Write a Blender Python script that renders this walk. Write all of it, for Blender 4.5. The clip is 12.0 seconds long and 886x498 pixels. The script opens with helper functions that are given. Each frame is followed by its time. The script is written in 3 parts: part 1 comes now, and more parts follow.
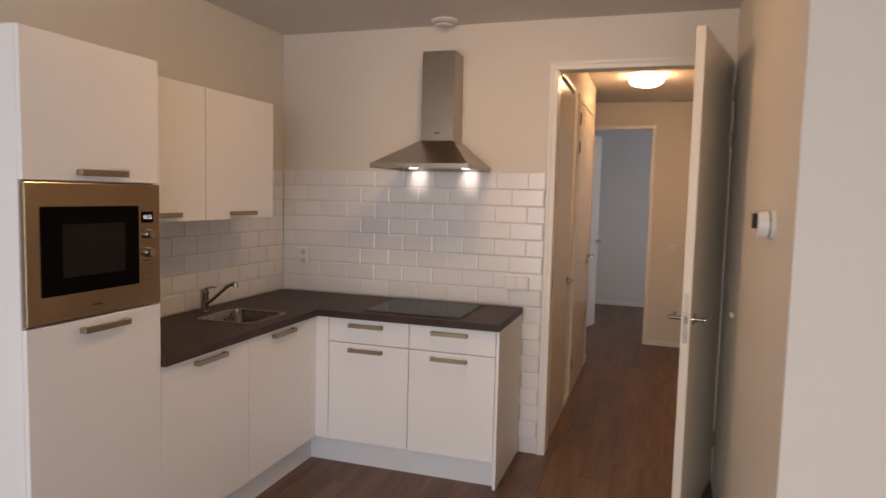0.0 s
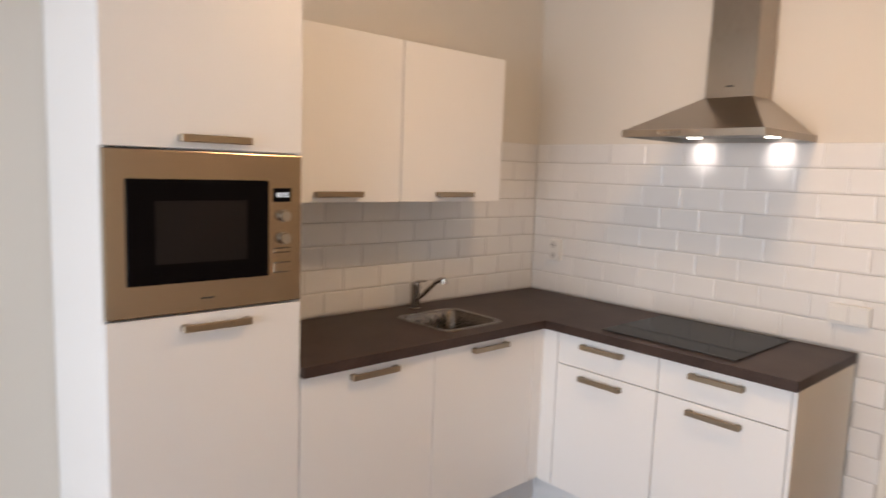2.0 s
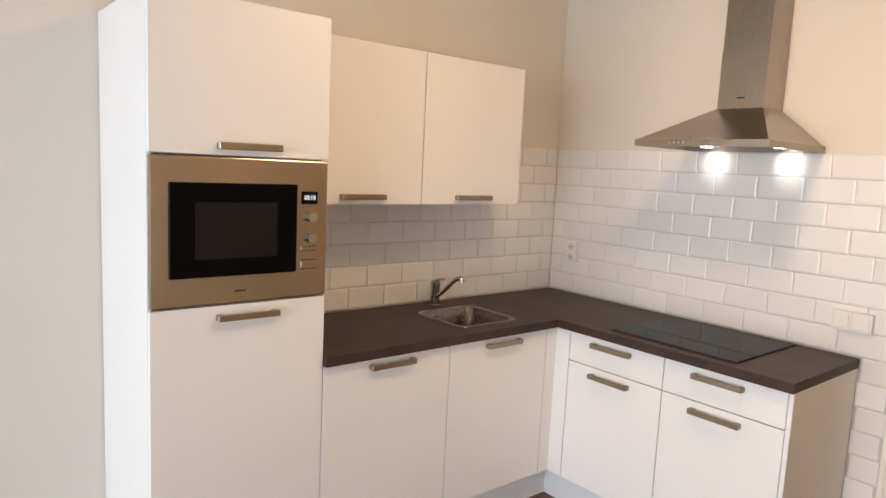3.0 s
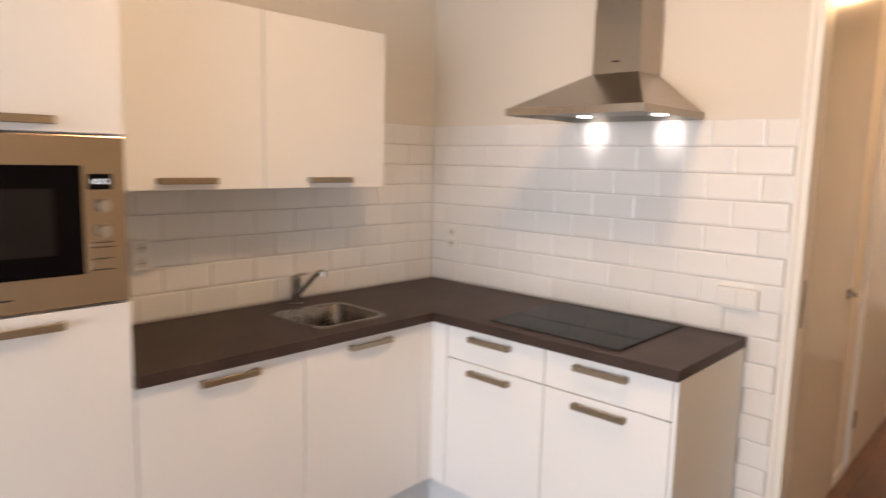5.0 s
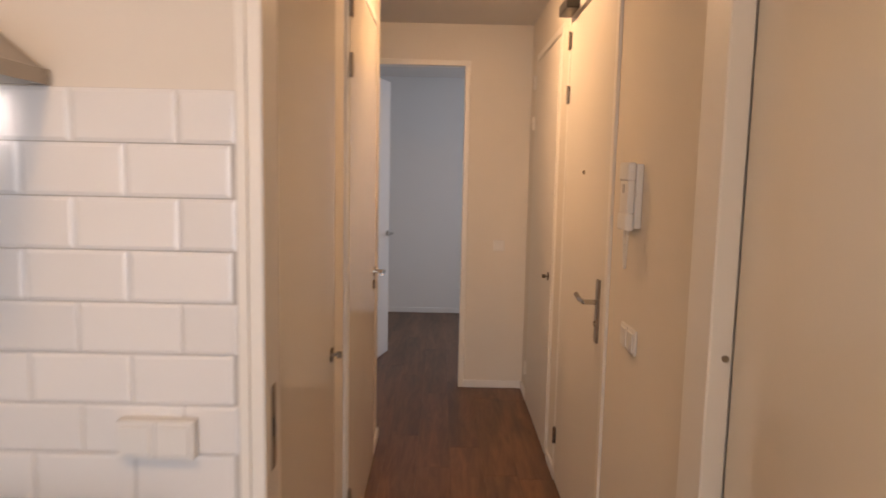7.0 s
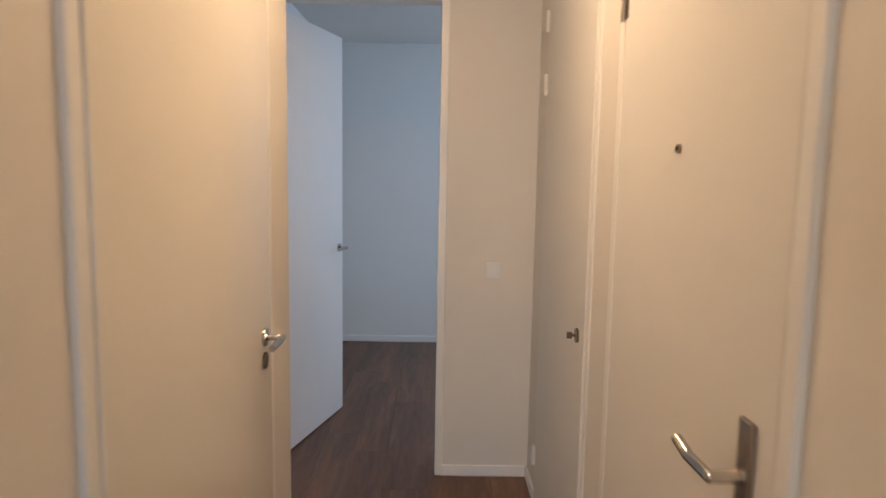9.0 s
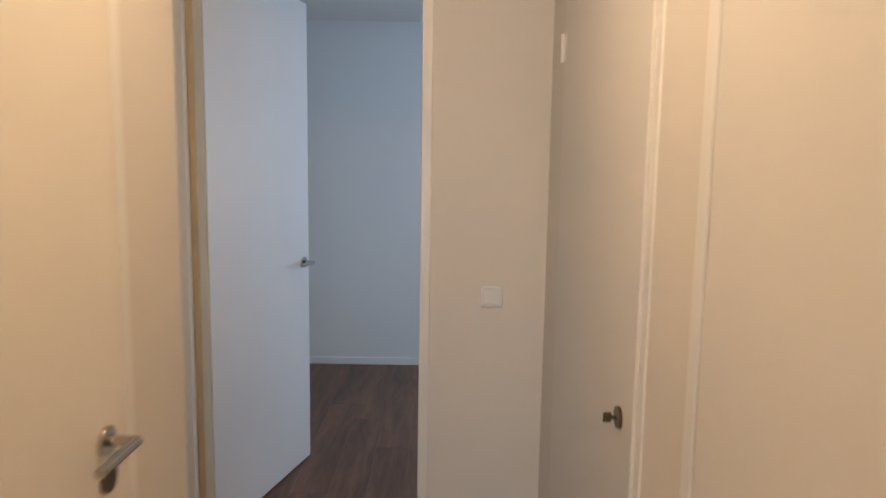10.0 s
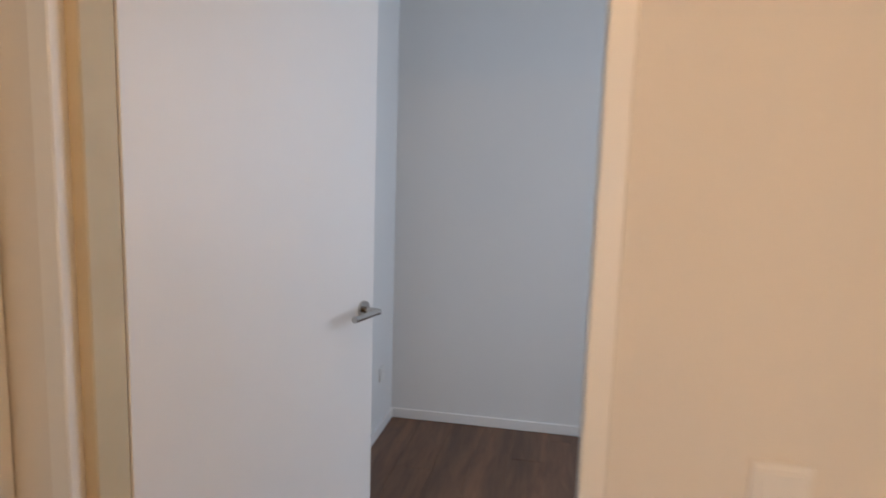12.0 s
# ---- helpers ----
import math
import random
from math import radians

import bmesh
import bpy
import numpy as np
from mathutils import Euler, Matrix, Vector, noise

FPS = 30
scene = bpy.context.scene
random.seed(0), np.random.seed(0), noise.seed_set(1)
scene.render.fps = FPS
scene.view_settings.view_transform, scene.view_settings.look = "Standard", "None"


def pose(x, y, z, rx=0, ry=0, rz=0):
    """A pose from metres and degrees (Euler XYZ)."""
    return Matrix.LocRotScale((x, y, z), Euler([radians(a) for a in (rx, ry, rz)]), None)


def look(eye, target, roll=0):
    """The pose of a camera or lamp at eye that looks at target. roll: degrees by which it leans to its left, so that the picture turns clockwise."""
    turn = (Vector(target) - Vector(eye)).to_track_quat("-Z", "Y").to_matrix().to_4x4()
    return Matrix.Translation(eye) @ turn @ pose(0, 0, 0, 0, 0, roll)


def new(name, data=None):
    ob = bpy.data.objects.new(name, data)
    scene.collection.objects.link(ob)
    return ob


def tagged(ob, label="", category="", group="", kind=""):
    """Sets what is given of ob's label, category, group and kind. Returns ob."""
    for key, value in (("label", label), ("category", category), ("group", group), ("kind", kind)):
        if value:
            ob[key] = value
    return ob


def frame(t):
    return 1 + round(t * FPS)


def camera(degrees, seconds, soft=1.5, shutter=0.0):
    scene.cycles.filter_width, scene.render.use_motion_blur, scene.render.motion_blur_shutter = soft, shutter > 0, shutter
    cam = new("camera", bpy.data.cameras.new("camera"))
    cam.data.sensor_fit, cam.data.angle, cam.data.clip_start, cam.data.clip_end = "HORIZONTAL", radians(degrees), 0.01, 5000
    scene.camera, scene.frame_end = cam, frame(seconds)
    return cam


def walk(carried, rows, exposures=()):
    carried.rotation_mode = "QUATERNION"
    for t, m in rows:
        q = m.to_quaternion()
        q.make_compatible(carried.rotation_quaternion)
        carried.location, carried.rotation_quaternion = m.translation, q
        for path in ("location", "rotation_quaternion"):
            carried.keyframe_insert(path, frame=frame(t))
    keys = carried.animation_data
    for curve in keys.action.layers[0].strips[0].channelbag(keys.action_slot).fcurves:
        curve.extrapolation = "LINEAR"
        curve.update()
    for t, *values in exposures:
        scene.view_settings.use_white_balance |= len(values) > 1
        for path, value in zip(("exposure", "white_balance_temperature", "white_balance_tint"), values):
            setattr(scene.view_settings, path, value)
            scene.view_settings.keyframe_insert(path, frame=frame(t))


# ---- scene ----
cam = camera(67.7, 12.0, soft=1.5, shutter=0.6)
PATH = [
    (0, (2.49, -4.019, 1.606), (1.871, -2.124, 1.442), 1.4),
    (0.5, (2.456, -3.671, 1.597), (1.721, -1.822, 1.399), 1.1),
    (1, (2.378, -3.378, 1.58), (1.48, -1.603, 1.367), 0.9),
    (1.5, (2.381, -3.119, 1.581), (1.269, -1.466, 1.406), -0.2),
    (2, (2.492, -2.965, 1.588), (1.021, -1.631, 1.35), 2.0),
    (2.5, (2.631, -2.987, 1.6), (1.075, -1.753, 1.364), 2.6),
    (2.7, (2.643, -3.024, 1.624), (1.096, -1.779, 1.381), 2.8),
    (4.5, (2.668, -2.847, 1.587), (1.199, -1.513, 1.334), 1.1),
    (5, (2.543, -2.629, 1.572), (1.19, -1.181, 1.305), 1.3),
    (5.5, (2.412, -2.368, 1.601), (1.424, -0.652, 1.324), 0.4),
    (6, (2.31, -1.993, 1.58), (1.635, -0.128, 1.323), 1.0),
    (6.5, (2.242, -1.639, 1.577), (1.899, 0.316, 1.33), 1.5),
    (7, (2.221, -1.28, 1.603), (2.227, 0.707, 1.375), 1.2),
    (7.5, (2.28, -0.872, 1.604), (2.333, 1.115, 1.385), 0.8),
    (7.7, (2.294, -0.722, 1.601), (2.348, 1.265, 1.38), 0.8),
    (9.5, (2.396, 0.699, 1.561), (2.407, 2.685, 1.322), 1.0),
    (10, (2.441, 1.082, 1.557), (2.454, 3.068, 1.318), 0.9),
    (10.5, (2.484, 1.466, 1.58), (2.327, 3.441, 1.304), 0.3),
    (11, (2.410, 1.778, 1.538), (2.178, 3.749, 1.289), 1.3),
    (11.5, (2.394, 2.2, 1.519), (2.153, 4.169, 1.263), 1.0),
    (12, (2.331, 2.609, 1.533), (1.965, 4.556, 1.255), 1.8),
]
EXPOSURES = [(0.0, -0.37, 7250, 22), (1.0, -0.04, 7100, 21), (2.0, 0.27, 6800, 17), (2.5, 0.45, 6750, 14), (4.5, 0.53, 6850, 16), (5.5, 0.30, 6950, 20), (6.0, -0.12, 7100, 23), (6.5, -0.38, 7200, 24), (7.0, 0.08, 7000, 22), (7.5, 0.28, 6800, 20), (9.5, 0.26, 5400, 8), (10.5, 0.30, 5750, 9), (12.0, 0.54, 6200, 14)]
walk(cam, [(t, look(eye, target, roll)) for t, eye, target, roll in PATH], EXPOSURES)

# ---------- world and large lights ----------
world = bpy.data.worlds.new("daylight")
scene.world = world
world.use_nodes = True
sky = world.node_tree.nodes.new("ShaderNodeTexSky")
sky.sky_type, sky.sun_disc = "NISHITA", False
sky.sun_elevation, sky.sun_rotation = radians(28), radians(200)
world.node_tree.links.new(sky.outputs["Color"], world.node_tree.nodes["Background"].inputs["Color"])
world.node_tree.nodes["Background"].inputs["Strength"].default_value = 0.1


def window_light(name, place, target, width, height, watts, colour):
    data = bpy.data.lights.new(name, "AREA")
    data.shape, data.size, data.size_y, data.energy, data.color = "RECTANGLE", width, height, watts, colour
    new(name, data).matrix_world = look(place, target)


LIVING_W, BED_W, WEST_W = 148, 19, 19
KITCHEN_LAMP, HALL_LAMP, HOOD_W = 58, 58, 0.15
window_light("living_window_light", (2.3, -6.95, 1.2), (2.2, 0, 1.0), 4.0, 2.2, LIVING_W, (0.74, 0.87, 1.0))
window_light("bedroom_window_light", (4.28, 5.1, 1.6), (1.5, 4.9, 1.4), 1.7, 1.5, BED_W, (0.74, 0.86, 1.0))
window_light("side_room_window_light", (0.5, 6.2, 1.6), (0.4, 3.0, 1.2), 0.9, 1.4, WEST_W, (0.62, 0.82, 1.0))


# ---------- materials ----------
def base_material(name, colour, rough, metal=0.0):
    m = bpy.data.materials.new(name)
    m.use_nodes = True
    p = m.node_tree.nodes["Principled BSDF"]
    p.inputs["Base Color"].default_value = (*colour, 1)
    p.inputs["Roughness"].default_value, p.inputs["Metallic"].default_value = rough, metal
    return m, m.node_tree.nodes, m.node_tree.links, p


def noise_node(n, l, scale, stretch=(1, 1, 1), detail=4.0, source="Object"):
    tc, mp, nz = n.new("ShaderNodeTexCoord"), n.new("ShaderNodeMapping"), n.new("ShaderNodeTexNoise")
    mp.inputs["Scale"].default_value = stretch
    nz.inputs["Scale"].default_value, nz.inputs["Detail"].default_value = scale, detail
    l.new(tc.outputs[source], mp.inputs["Vector"])
    l.new(mp.outputs["Vector"], nz.inputs["Vector"])
    return nz


def ramp(n, l, source, stops):
    r = n.new("ShaderNodeValToRGB")
    r.color_ramp.elements[0].position, r.color_ramp.elements[0].color = stops[0][0], (*stops[0][1], 1)
    r.color_ramp.elements[1].position, r.color_ramp.elements[1].color = stops[-1][0], (*stops[-1][1], 1)
    for at, c in stops[1:-1]:
        r.color_ramp.elements.new(at).color = (*c, 1)
    l.new(source, r.inputs["Fac"])
    return r


def surface(name, colour, rough, metal=0.0, vary=0.04, scale=2.0, bump=0.0, bump_scale=200.0, stretch=(1, 1, 1), rough_vary=0.05, coat=0.0, gloss=0.5):
    """A painted or solid surface: tone wanders at a large scale, gloss at a middle one, with fine relief."""
    m, n, l, p = base_material(name, colour, rough, metal)
    big = noise_node(n, l, scale)
    lo = tuple(max(0, c * (1 - vary)) for c in colour)
    hi = tuple(min(1, c * (1 + vary)) for c in colour)
    l.new(ramp(n, l, big.outputs["Fac"], [(0.3, lo), (0.7, hi)]).outputs["Color"], p.inputs["Base Color"])
    mid = noise_node(n, l, scale * 6, stretch)
    rr = n.new("ShaderNodeMapRange")
    rr.inputs["To Min"].default_value, rr.inputs["To Max"].default_value = max(0.02, rough - rough_vary), min(1, rough + rough_vary)
    l.new(mid.outputs["Fac"], rr.inputs["Value"])
    l.new(rr.outputs["Result"], p.inputs["Roughness"])
    if bump:
        fine = noise_node(n, l, bump_scale, stretch)
        b = n.new("ShaderNodeBump")
        b.inputs["Strength"].default_value, b.inputs["Distance"].default_value = bump, 0.002
        l.new(fine.outputs["Fac"], b.inputs["Height"])
        l.new(b.outputs["Normal"], p.inputs["Normal"])
    p.inputs["Coat Weight"].default_value = coat
    p.inputs["Specular IOR Level"].default_value = gloss
    return m


def plank_material():
    """Oak-look vinyl: long grain, dark veins, a tone for each plank."""
    m, n, l, p = base_material("vinyl_plank", (0.12, 0.07, 0.045), 0.42)
    info = n.new("ShaderNodeObjectInfo")
    tc, add, mp = n.new("ShaderNodeTexCoord"), n.new("ShaderNodeVectorMath"), n.new("ShaderNodeMapping")
    scale = n.new("ShaderNodeMath")
    scale.operation = "MULTIPLY"
    scale.inputs[1].default_value = 37.0
    l.new(info.outputs["Random"], scale.inputs[0])
    l.new(tc.outputs["Object"], add.inputs[0])
    l.new(scale.outputs[0], add.inputs[1])
    l.new(add.outputs[0], mp.inputs["Vector"])
    mp.inputs["Scale"].default_value = (1.0, 0.11, 1.0)
    grain, cloud = n.new("ShaderNodeTexNoise"), n.new("ShaderNodeTexNoise")
    grain.inputs["Roughness"].default_value = 0.68
    grain.inputs["Scale"].default_value, grain.inputs["Detail"].default_value, grain.inputs["Distortion"].default_value = 26, 7, 0.8
    cloud.inputs["Scale"].default_value, cloud.inputs["Detail"].default_value = 9, 3
    l.new(mp.outputs["Vector"], grain.inputs["Vector"])
    l.new(mp.outputs["Vector"], cloud.inputs["Vector"])
    c1 = ramp(n, l, grain.outputs["Fac"], [(0.28, (0.098, 0.048, 0.027)), (0.5, (0.160, 0.082, 0.045)), (0.74, (0.220, 0.122, 0.070))])
    c2 = ramp(n, l, cloud.outputs["Fac"], [(0.3, (0.62, 0.62, 0.64)), (0.7, (1.18, 1.12, 1.08))])
    c3 = ramp(n, l, info.outputs["Random"], [(0.0, (0.90, 0.90, 0.91)), (0.5, (1.0, 0.99, 0.98)), (1.0, (1.08, 1.06, 1.05))])
    m1, m2 = n.new("ShaderNodeMix"), n.new("ShaderNodeMix")
    for mx in (m1, m2):
        mx.data_type, mx.blend_type = "RGBA", "MULTIPLY"
        mx.inputs["Factor"].default_value = 1
    l.new(c1.outputs["Color"], m1.inputs[6])
    l.new(c2.outputs["Color"], m1.inputs[7])
    l.new(m1.outputs[2], m2.inputs[6])
    l.new(c3.outputs["Color"], m2.inputs[7])
    l.new(m2.outputs[2], p.inputs["Base Color"])
    b = n.new("ShaderNodeBump")
    b.inputs["Strength"].default_value, b.inputs["Distance"].default_value = 0.25, 0.001
    l.new(grain.outputs["Fac"], b.inputs["Height"])
    l.new(b.outputs["Normal"], p.inputs["Normal"])
    return m


def tile_material():
    """Glazed white metro tile: faint tone from tile to tile, a slightly wavy glaze."""
    m, n, l, p = base_material("glazed_tile", (0.78, 0.77, 0.75), 0.15)
    info = n.new("ShaderNodeObjectInfo")
    l.new(ramp(n, l, info.outputs["Random"], [(0.0, (0.77, 0.755, 0.735)), (1.0, (0.83, 0.815, 0.795))]).outputs["Color"], p.inputs["Base Color"])
    wave = noise_node(n, l, 14, source="Object")
    b = n.new("ShaderNodeBump")
    b.inputs["Strength"].default_value, b.inputs["Distance"].default_value = 0.10, 0.004
    l.new(wave.outputs["Fac"], b.inputs["Height"])
    l.new(b.outputs["Normal"], p.inputs["Normal"])
    return m


def glow_material(name, colour, strength):
    m, n, l, p = base_material(name, colour, 0.3)
    p.inputs["Emission Color"].default_value = (*colour, 1)
    p.inputs["Emission Strength"].default_value = strength
    return m


def worktop_material():
    m, n, l, p = base_material("worktop_laminate", (0.05, 0.04, 0.037), 0.46)
    p.inputs["Specular IOR Level"].default_value = 0.22
    cloud, fine = noise_node(n, l, 7, detail=6), noise_node(n, l, 160, detail=2)
    mx = n.new("ShaderNodeMix")
    mx.data_type = "RGBA"
    mx.inputs["Factor"].default_value = 0.35
    a = ramp(n, l, cloud.outputs["Fac"], [(0.3, (0.037, 0.0225, 0.0185)), (0.7, (0.074, 0.046, 0.038))])
    c = ramp(n, l, fine.outputs["Fac"], [(0.3, (0.022, 0.014, 0.012)), (0.7, (0.080, 0.054, 0.044))])
    l.new(a.outputs["Color"], mx.inputs[6])
    l.new(c.outputs["Color"], mx.inputs[7])
    l.new(mx.outputs[2], p.inputs["Base Color"])
    b = n.new("ShaderNodeBump")
    b.inputs["Strength"].default_value, b.inputs["Distance"].default_value = 0.2, 0.001
    l.new(fine.outputs["Fac"], b.inputs["Height"])
    l.new(b.outputs["Normal"], p.inputs["Normal"])
    return m


M_WALL = surface("wall_paint", (0.73, 0.68, 0.605), 0.85, vary=0.02, scale=0.8, bump=0.25, bump_scale=90)
M_WALL_COOL = surface("bedroom_paint", (0.76, 0.755, 0.74), 0.85, vary=0.02, scale=0.8, bump=0.25, bump_scale=90)
M_CEIL = surface("ceiling_paint", (0.69, 0.66, 0.62), 0.9, vary=0.02, scale=0.7, bump=0.3, bump_scale=60)
M_DOOR = surface("door_lacquer", (0.80, 0.74, 0.63), 0.17, vary=0.015, scale=1.2, bump=0.05, bump_scale=40, rough_vary=0.03)
M_DOOR_MATT = surface("matt_door_paint", (0.74, 0.70, 0.635), 0.5, vary=0.015, scale=1.2, gloss=0.3)
M_FRAME = surface("frame_lacquer", (0.80, 0.765, 0.70), 0.35, vary=0.02, scale=2)
M_TRIM = surface("trim_paint", (0.80, 0.785, 0.765), 0.4, vary=0.02)
M_CAB = surface("white_laminate", (0.85, 0.84, 0.825), 0.36, vary=0.012, scale=1.0, bump=0.04, bump_scale=60, rough_vary=0.04)
M_SIDE = surface("cabinet_side_laminate", (0.82, 0.785, 0.71), 0.45, vary=0.015)
M_CORE = surface("cabinet_shadow_core", (0.30, 0.28, 0.26), 0.7)
M_PLINTH = surface("plinth_laminate", (0.76, 0.77, 0.78), 0.3, vary=0.015)
M_STEEL = surface("brushed_steel", (0.385, 0.335, 0.28), 0.28, 1.0, vary=0.04, scale=3, stretch=(18, 18, 0.6), rough_vary=0.02)
M_STEEL_H = surface("brushed_steel_fascia", (0.40, 0.315, 0.23), 0.22, 1.0, vary=0.05, scale=3, bump=0.012, bump_scale=90, stretch=(1, 0.6, 20), rough_vary=0.02)
M_STEEL_MATT = surface("matt_filter_steel", (0.36, 0.34, 0.31), 0.55, 1.0, vary=0.06, scale=20)
M_NICKEL = surface("satin_nickel", (0.35, 0.285, 0.21), 0.36, 1.0, vary=0.05, scale=12)
# lock steel darkened in its base colour to stand in for dark reflections
M_STEEL_DIM = surface("dark_reflection_steel", (0.17, 0.13, 0.09), 0.32, 1.0, vary=0.1, scale=20)
M_CHROME = surface("chrome", (0.50, 0.48, 0.45), 0.14, 1.0, vary=0.03, scale=10)
M_SINK = surface("sink_steel", (0.22, 0.195, 0.17), 0.27, 1.0, vary=0.05, scale=8, bump=0.08, bump_scale=120, stretch=(20, 1, 1))
M_BLACK = surface("black_glass", (0.004, 0.0032, 0.0036), 0.05, vary=0.1, rough_vary=0.02, gloss=0.10)
M_BLACK.node_tree.nodes["Principled BSDF"].inputs["IOR"].default_value = 1.28
M_MESH = surface("oven_window_mesh", (0.014, 0.011, 0.010), 0.3, vary=0.2, gloss=0.12)
M_DARK = surface("dark_plastic", (0.03, 0.028, 0.026), 0.4)
M_PLASTIC = surface("white_plastic", (0.77, 0.755, 0.72), 0.32, vary=0.01)
M_GREY = surface("grey_plastic", (0.45, 0.44, 0.43), 0.4)
M_RECESS = surface("shaded_plastic", (0.60, 0.585, 0.56), 0.5)
M_GROUT = surface("grout", (0.56, 0.53, 0.49), 0.9, vary=0.1, scale=5, bump=0.3, bump_scale=300)
M_TOP = worktop_material()
M_PLANK = plank_material()
# yellow-tan: the hall's warm reflection is put into the rebate strip's colour
M_WARM_STRIP = surface("warm_tinted_strip", (0.60, 0.49, 0.31), 0.6, vary=0.06, scale=6)
M_GAP = surface("floor_underlay", (0.02, 0.013, 0.009), 0.8)
M_TILE = tile_material()
M_LAMP = glow_material("lamp_glass", (1.0, 0.65, 0.345), HALL_LAMP)
M_LAMP_K = glow_material("kitchen_lamp_glass", (1.0, 0.67, 0.37), KITCHEN_LAMP)
M_SPOT = glow_material("hood_lamp_glass", (1.0, 0.95, 0.88), 6)
M_DIGIT = glow_material("display_digit", (0.85, 0.93, 1.0), 0.9)


# ---------- building helpers ----------
HOME = {}


def thing(name, at, label, category, group="", kind=""):
    ob = new(name)
    ob.location = at
    ob.empty_display_size = 0.05
    HOME[ob.name] = Vector(at)
    return tagged(ob, label, category, group, kind)


def part(name, bm, material, parent=None, label="", smooth=False):
    """Links bm, drawn in world metres, as one mesh under a thing or a part."""
    origin = HOME[parent.name] if parent else Vector((0, 0, 0))
    bmesh.ops.translate(bm, verts=bm.verts, vec=-origin)
    me = bpy.data.meshes.new(name)
    bm.to_mesh(me)
    bm.free()
    me.materials.append(material)
    if smooth:
        for f in me.polygons:
            f.use_smooth = True
        me.set_sharp_from_angle(angle=radians(35))
    ob = new(name, me)
    ob.parent = parent
    HOME[ob.name] = origin
    if label:
        ob["label"] = label
    return ob


def structure(name, bm, material, label, category):
    return tagged(part(name, bm, material), label, category, kind="structure")


def block(bm, x0, x1, y0, y1, z0, z1, bevel=0.0, m=None, segments=1):
    tmp = bmesh.new()
    bmesh.ops.create_cube(tmp, size=1, matrix=Matrix.Translation(((x0 + x1) / 2, (y0 + y1) / 2, (z0 + z1) / 2)) @ Matrix.Diagonal((abs(x1 - x0), abs(y1 - y0), abs(z1 - z0), 1)))
    if bevel:
        bmesh.ops.bevel(tmp, geom=tmp.edges[:], offset=bevel, segments=segments, affect="EDGES", profile=0.5)
    add(bm, tmp, m)
    return bm


def add(bm, tmp, m=None):
    if m is not None:
        bmesh.ops.transform(tmp, matrix=m, verts=tmp.verts)
    made = bpy.data.meshes.new("tmp")
    tmp.to_mesh(made)
    tmp.free()
    bm.from_mesh(made)
    bpy.data.meshes.remove(made)


def boxes(*dims, bevel=0.0, m=None, segments=1):
    bm = bmesh.new()
    for d in dims:
        block(bm, *d, bevel=bevel, m=m, segments=segments)
    return bm


def rod(bm, a, b, r, segments=20, r2=None, m=None):
    """A round bar from a to b."""
    a, b = Vector(a), Vector(b)
    tmp = bmesh.new()
    turn = (b - a).to_track_quat("Z", "Y").to_matrix().to_4x4()
    bmesh.ops.create_cone(tmp, cap_ends=True, segments=segments, radius1=r, radius2=r if r2 is None else r2, depth=(b - a).length, matrix=Matrix.Translation((a + b) / 2) @ turn)
    add(bm, tmp, m)
    return bm


def ball(bm, at, r, m=None):
    tmp = bmesh.new()
    bmesh.ops.create_uvsphere(tmp, u_segments=16, v_segments=10, radius=r, matrix=Matrix.Translation(at))
    add(bm, tmp, m)


def tube(bm, points, r, m=None, segments=14):
    for a, b in zip(points, points[1:]):
        rod(bm, a, b, r, segments, m=m)
    for p in points[1:-1]:
        ball(bm, p, r, m)
    return bm


def lathe(bm, at, profile, segments=40):
    """Rings of (radius, height) round a vertical axis at the place."""
    rings = []
    for r, h in profile:
        rings.append([bm.verts.new((at[0] + r * math.cos(2 * math.pi * i / segments), at[1] + r * math.sin(2 * math.pi * i / segments), at[2] + h)) for i in range(segments)])
    for a, b in zip(rings, rings[1:]):
        for i in range(segments):
            bm.faces.new((a[i], a[(i + 1) % segments], b[(i + 1) % segments], b[i]))
    bm.faces.new(rings[0])
    bm.faces.new(rings[-1])
    bmesh.ops.recalc_face_normals(bm, faces=bm.faces)
    return bm


# ---------- floor, ceiling, walls ----------
H = 2.66
T = 0.15
floor = structure("floor", boxes((-0.3, 5.2, -7.2, 6.4, -0.2, -0.004)), M_GAP, "brown oak-look vinyl plank floor", "floor")
structure("ceiling", boxes((-0.3, 5.2, -7.2, 6.4, H, H + 0.2)), M_CEIL, "flat off-white painted ceiling", "ceiling")
wall_west = structure("wall_west", boxes((-T, 0, -7, 0, 0, H)), M_WALL, "cream painted kitchen wall behind the cabinets", "wall")
wall_north = structure("wall_north", boxes((-T, 1.83, 0, 0.1, 0, H), (1.83, 2.80, 0, 0.1, 2.41, H), (2.80, 2.85, 0, 0.1, 0, H)), M_WALL, "cream painted wall with tiled splashback and doorway", "wall")
structure("wall_east", boxes((2.85, 3.0, -1.96, 1.14, 0, H), (2.85, 3.0, 1.14, 2.10, 2.41, H), (2.85, 3.0, 2.10, 2.33, 0, H), (2.85, 3.0, 2.33, 3.30, 2.41, H),
                             (2.85, 3.0, 3.30, 3.57, 0, H)), M_WALL, "cream painted wall along kitchen and hall", "wall")
structure("wall_living_return", boxes((3.0, 5.0, -1.96, -1.85, 0, H)), M_WALL, "cream painted wall turning into the living room", "wall")
structure("wall_living_east", boxes((5.0, 5.1, -7.0, 6.3, 0, H)), M_WALL, "plain cream painted outer wall", "wall")
